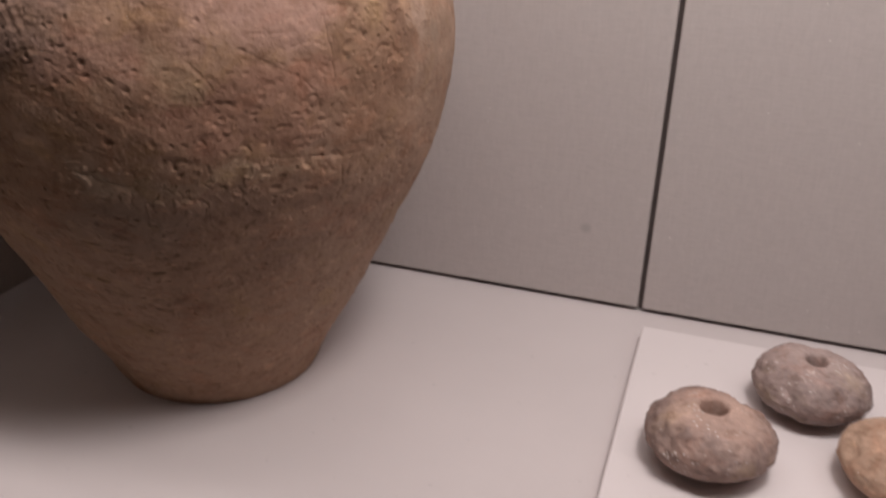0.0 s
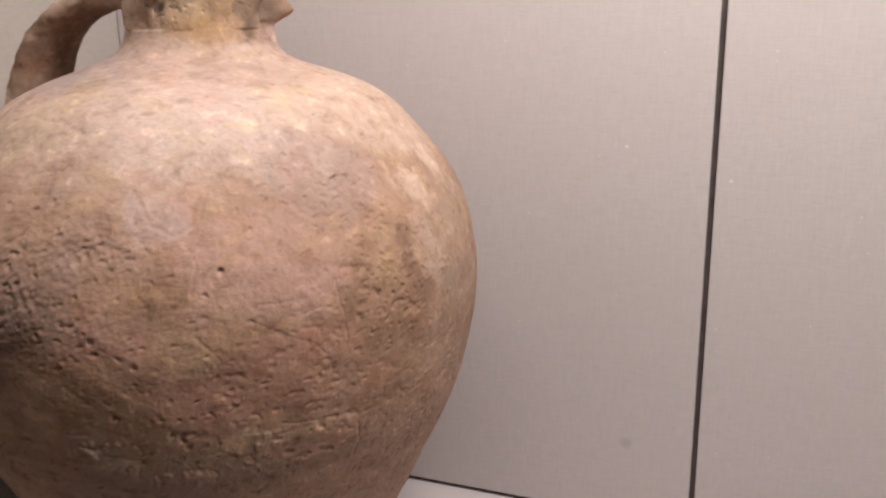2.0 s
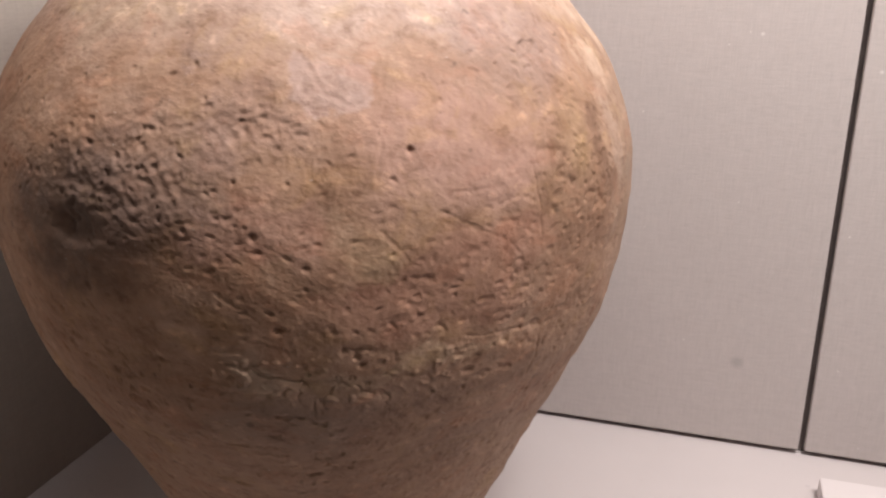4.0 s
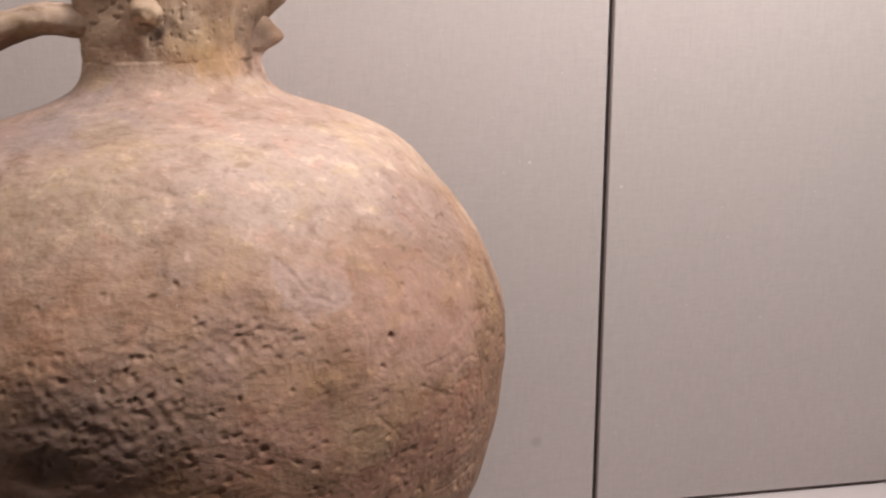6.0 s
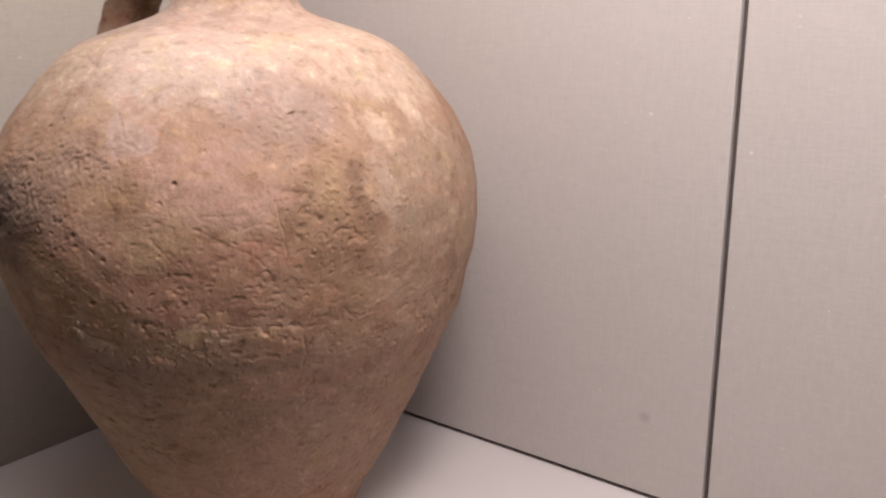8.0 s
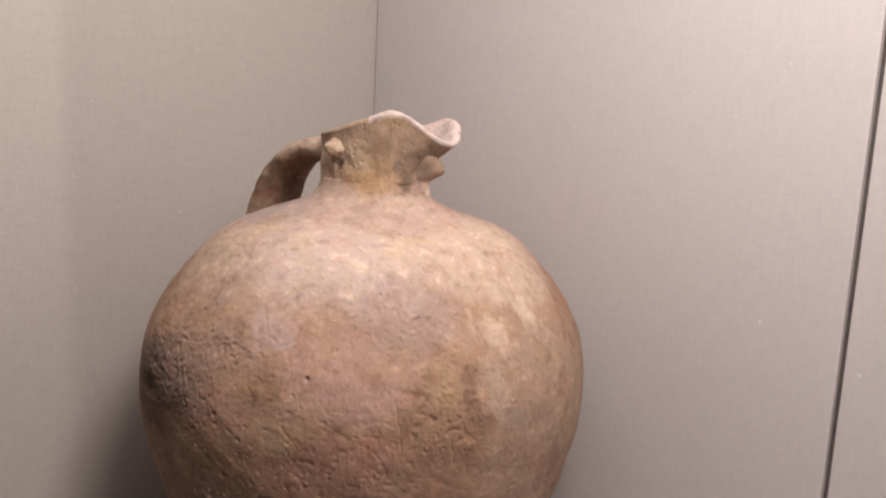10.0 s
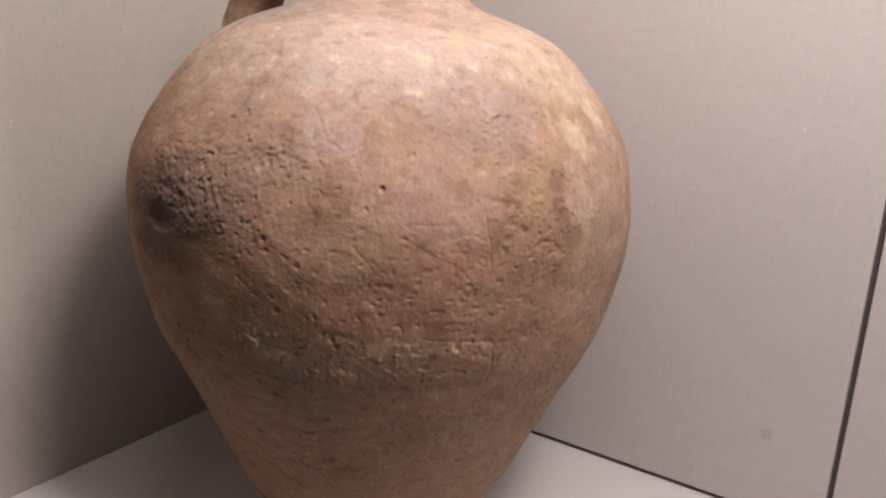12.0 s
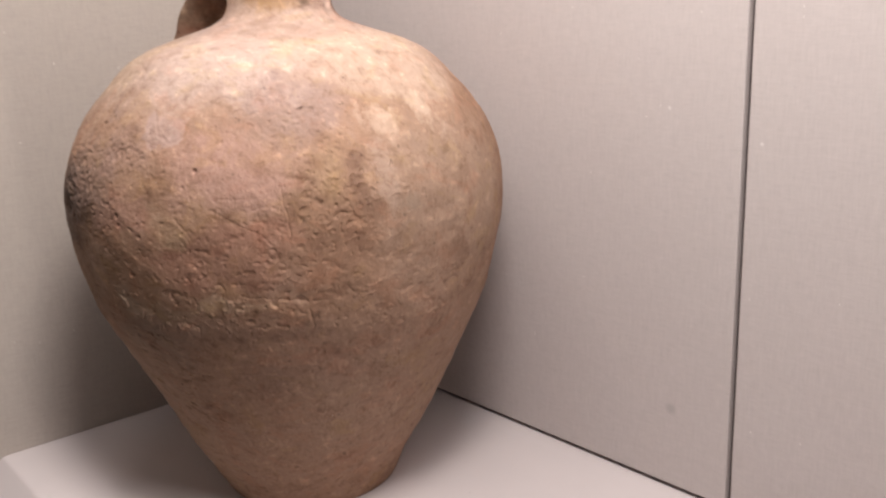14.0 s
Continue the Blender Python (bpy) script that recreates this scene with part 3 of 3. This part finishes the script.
rim_z = np.interp(around, grid, np.convolve(np.interp(grid, loop[:, 0], loop[:, 1]), bell, "same"))
spread = np.interp(around, grid, np.convolve(np.interp(grid, loop[:, 0], loop[:, 2]), bell, "same")) - oval
wob = np.array([noise.noise(Vector((c * 3, s * 3, 0.5))) for c, s in zip(cos_az, sin_az)])
for k in range(1, ROWS_NECK + 1):
    f = k / ROWS_NECK
    z = 0.345 + (rim_z - 0.345) * f
    flare = np.clip((f - 0.25) / 0.75, 0, 1) ** 1.6
    grain = np.array([noise.noise(Vector((c * 1.6, s * 1.6, f * 0.8)) * 2.2) for c, s in zip(cos_az, sin_az)])
    fine_grain = np.array([noise.noise(Vector((c * 5.5, s * 5.5, f * 3.2))) for c, s in zip(cos_az, sin_az)])
    crumbs = np.array([noise.noise(Vector((c * 13, s * 13, f * 15))) for c, s in zip(cos_az, sin_az)])
    r = oval + spread * flare + 0.0013 * grain + 0.0006 * wob + 0.0009 * fine_grain - 0.0020 * np.clip(crumbs - 0.32, 0, 0.3) + skin[-1] * (1 - f)
    verts += zip((r * cos_az).tolist(), (r * sin_az).tolist(), z.tolist())
# rounded, chipped lip, then down the inside
chip = np.array([0.0006 * noise.noise(Vector((c * 9, s * 9, 2.5))) - 0.0010 * max(0.0, noise.noise(Vector((c * 13, s * 13, 4.5))) - 0.2) for c, s in zip(cos_az, sin_az)])
for off, dz in ((0.0008, 0.0016), (-0.0008, 0.0032), (-0.0034, 0.0038), (-0.0062, 0.0026), (-0.0080, -0.001)):
    r = oval + spread + off + 0.0006 * wob
    verts += zip((r * cos_az).tolist(), (r * sin_az).tolist(), (rim_z + dz + chip).tolist())
for f, zlow in ((0.75, None), (0.5, None), (0.25, None), (0.0, 0.345), (None, 0.33), (None, 0.30)):
    if zlow is None or f is not None:
        z = 0.345 + (rim_z - 0.345) * f
        r = oval + spread * np.clip((f - 0.25) / 0.75, 0, 1) ** 1.6 - 0.0085
    else:
        z, r = np.full(SEG, zlow), oval - (0.0085 if zlow > 0.31 else -0.03)
    verts += zip((r * cos_az).tolist(), (r * sin_az).tolist(), z.tolist())
rings = len(verts) // SEG
for j in range(rings - 1):
    for i in range(SEG):
        k = (i + 1) % SEG
        faces.append((j * SEG + i, j * SEG + k, (j + 1) * SEG + k, (j + 1) * SEG + i))
faces.insert(0, tuple(range(SEG))[::-1])
faces.append(tuple(range((rings - 1) * SEG, rings * SEG)))
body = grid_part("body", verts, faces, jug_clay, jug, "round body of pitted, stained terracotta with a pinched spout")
body.data.materials.append(lip_clay)
slots = np.zeros(len(faces), dtype=np.int32)
body.data.materials.append(throat_clay_shaded)
pale = np.abs(np.degrees(fold(az - SPOUT - radians(-8)))) < 66
for row in range(ROWS_BODY + ROWS_NECK - 2, ROWS_BODY + ROWS_NECK + 6):
    slots[row * SEG:(row + 1) * SEG] = pale
slots[(ROWS_BODY + ROWS_NECK + 6) * SEG:] = 2
body.data.polygons.foreach_set("material_index", slots)

# strap handle on the far side of the neck from the spout
HANDLE = [(0.028, 0.3600), (0.042, 0.3635), (0.059, 0.3630), (0.078, 0.3560), (0.0945, 0.3425), (0.1060, 0.3245), (0.1130, 0.3030), (0.1160, 0.2780)]
GRIP = radians(184)
hp = np.array(HANDLE)
tt = np.linspace(0, len(HANDLE) - 1, 60)
hr = smooth_curve(tt, list(zip(range(len(HANDLE)), hp[:, 0])), 40)
hz = smooth_curve(tt, list(zip(range(len(HANDLE)), hp[:, 1])), 40)
out_dir, side = Vector((math.cos(GRIP), math.sin(GRIP), 0)), Vector((-math.sin(GRIP), math.cos(GRIP), 0))
verts, faces, RING = [], [], 36
for k in range(60):
    a, b = max(0, k - 1), min(59, k + 1)
    along = (out_dir * (hr[b] - hr[a]) + Vector((0, 0, hz[b] - hz[a]))).normalized()
    normal = side.cross(along)
    half_w = 0.0165 + 0.0085 * (k / 59) ** 1.5 + 0.003 * (1 - k / 59) ** 3
    swell = 0.0042 * (k / 59) ** 1.1
    half_t = 0.0058 + 0.0010 * math.cos(k / 59 * 6.28) + swell
    centre = out_dir * (hr[k] - swell) + Vector((0, 0, hz[k]))
    for i in range(RING):
        a = 2 * math.pi * i / RING
        cx, cy = math.cos(a), math.sin(a)
        p = centre + side * (half_w * math.copysign(abs(cx) ** 0.75, cx)) + normal * (half_t * math.copysign(abs(cy) ** 0.8, cy))
        p += (p - centre).normalized() * 0.0012 * noise.noise(p * 90) + (p - centre).normalized() * 0.0009 * noise.noise(p * 240)
        verts.append(tuple(p))
for k in range(59):
    for i in range(RING):
        j = (i + 1) % RING
        faces.append((k * RING + i, k * RING + j, (k + 1) * RING + j, (k + 1) * RING + i))
faces.append(tuple(range(RING))[::-1])
faces.append(tuple(range(59 * RING, 60 * RING)))
grid_part("handle", verts, faces, handle_clay, jug, "worn strap handle of brown clay")


def lump(name, place, axes, turn, label, taper=0.3, drop=0.0):
    bm = bmesh.new()
    bmesh.ops.create_icosphere(bm, subdivisions=4, radius=1.0)
    rot = Matrix.Rotation(turn, 3, "Z")
    for v in bm.verts:
        d = v.co.copy()
        thin = 1.0 - taper * max(0.0, d.x)
        q = rot @ Vector((d.x * axes[0], d.y * axes[1] * thin, d.z * axes[2] * thin - drop * max(0.0, d.x)))
        q += q.normalized() * (0.0013 * noise.noise((q + Vector(place)) * 110) + 0.0009 * noise.noise((q + Vector(place)) * 330))
        v.co = q + Vector(place)
    return part(name, bm, jug_clay, jug, label, True)


def polar(angle, radius, z):
    return (radius * math.cos(radians(angle)), radius * math.sin(radians(angle)), z)


lump("knob", polar(262, 0.0245, 0.3655), (0.0135, 0.0078, 0.0076), radians(262), "broken stub of a clay knob on the neck", 0.3)
# nose-like lug that runs from under the spout down the neck
LUG = [(0.376, 0.042), (0.370, 0.0435), (0.365, 0.0440), (0.361, 0.0475), (0.357, 0.0515), (0.3535, 0.0527), (0.3515, 0.0508), (0.350, 0.0455), (0.3475, 0.0405), (0.342, 0.0405), (0.336, 0.0435), (0.330, 0.0490), (0.326, 0.0550), (0.322, 0.0610)]
lz = np.linspace(0.376, 0.322, 52)
lp = np.interp(-lz, [-z for z, _ in LUG], [r for _, r in LUG])
lp = np.convolve(np.pad(lp, 2, mode="edge"), np.ones(5) / 5, "valid")
verts, faces, ACROSS = [], [], 25
for z, reach in zip(lz, lp):
    half = 0.0070 if z > 0.349 else 0.0060
    for i in range(ACROSS):
        u = -1 + 2 * i / (ACROSS - 1)
        r = 0.030 + (reach - 0.030) * (1 - abs(u) ** 2.4) ** 0.6
        p = Vector((r, u * half, z))
        r_out = 0.0011 * noise.noise(p * 130) + 0.0006 * noise.noise(p * 320)
        p = Matrix.Rotation(radians(20), 3, "Z") @ Vector((r + r_out, u * half * (1 + 12 * r_out), z))
        verts.append(tuple(p))
for j in range(len(lz) - 1):
    for i in range(ACROSS - 1):
        faces.append((j * ACROSS + i, (j + 1) * ACROSS + i, (j + 1) * ACROSS + i + 1, j * ACROSS + i + 1))
grid_part("lug", verts, faces, jug_clay, jug, "nose-like clay lug under the spout")

# ---------------------------------------------------------------- whorls


def whorl(place, radius, height, hole, mat, seed, label, tilt=(0, 0, 0), squash=(1.0, 1.0)):
    """A biconical perforated clay disc; its profile goes out from the hole, round the rim and under."""
    seg = 150
    pts = []
    for r, z in ((hole * 0.85, 0.04), (hole * 0.92, 0.55), (hole * 0.98, 0.92), (hole * 1.12, 0.985)):
        pts.append((r, z * height))
    for k in range(1, 56):
        a = math.pi / 2 - math.pi * k / 55
        ca_, sa_ = math.cos(a), math.sin(a)
        r = radius * abs(ca_) ** 0.80
        z = (0.5 + 0.5 * math.copysign(abs(sa_) ** 1.10, sa_)) * height
        if sa_ > 0 and r < hole * 1.25:
            continue
        pts.append((max(r, 0.001), z))
    verts, faces = [], []
    off = Vector((seed * 3.7, seed * 1.9, 0))
    for r, z in pts:
        for i in range(seg):
            a = 2 * math.pi * i / seg
            p = Vector((r * math.cos(a) * squash[0], r * math.sin(a) * squash[1], z))
            w = min(1.0, z / (0.12 * height))
            p += p.normalized() * w * (0.0022 * noise.noise(p * 45 + off) + 0.0010 * noise.noise(p * 130 + off) + 0.0010 * noise.noise(p * 330 + off) + 0.0006 * noise.noise(p * 620 + off) - 0.0060 * max(0.0, noise.noise(p * 60 + off * 2) - 0.26))
            p.z = max(p.z, 0.0)
            verts.append(tuple(p))
    for j in range(len(pts) - 1):
        for i in range(seg):
            k = (i + 1) % seg
            faces.append((j * seg + i, (j + 1) * seg + i, (j + 1) * seg + k, j * seg + k))
    faces.append(tuple(range(seg))[::1])
    faces.append(tuple(range((len(pts) - 1) * seg, len(pts) * seg))[::-1])
    ob = grid_part("whorl", verts, faces, mat)
    ob.matrix_world = pose(place[0], place[1], TOP + 0.0118, *tilt)
    return tagged(ob, label, "whorl", "whorls on the tile")


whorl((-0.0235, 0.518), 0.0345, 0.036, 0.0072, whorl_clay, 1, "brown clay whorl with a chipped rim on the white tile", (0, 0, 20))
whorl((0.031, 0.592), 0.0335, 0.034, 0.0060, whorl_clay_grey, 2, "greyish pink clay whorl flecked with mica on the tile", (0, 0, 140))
whorl((0.0755, 0.530), 0.0345, 0.033, 0.0060, whorl_clay_orange, 3, "orange clay whorl on the white tile", (0, 0, 70))
whorl((-0.026, 0.416), 0.033, 0.034, 0.0060, whorl_clay, 4, "brown clay whorl at the front of the tile", (0, 0, 250))
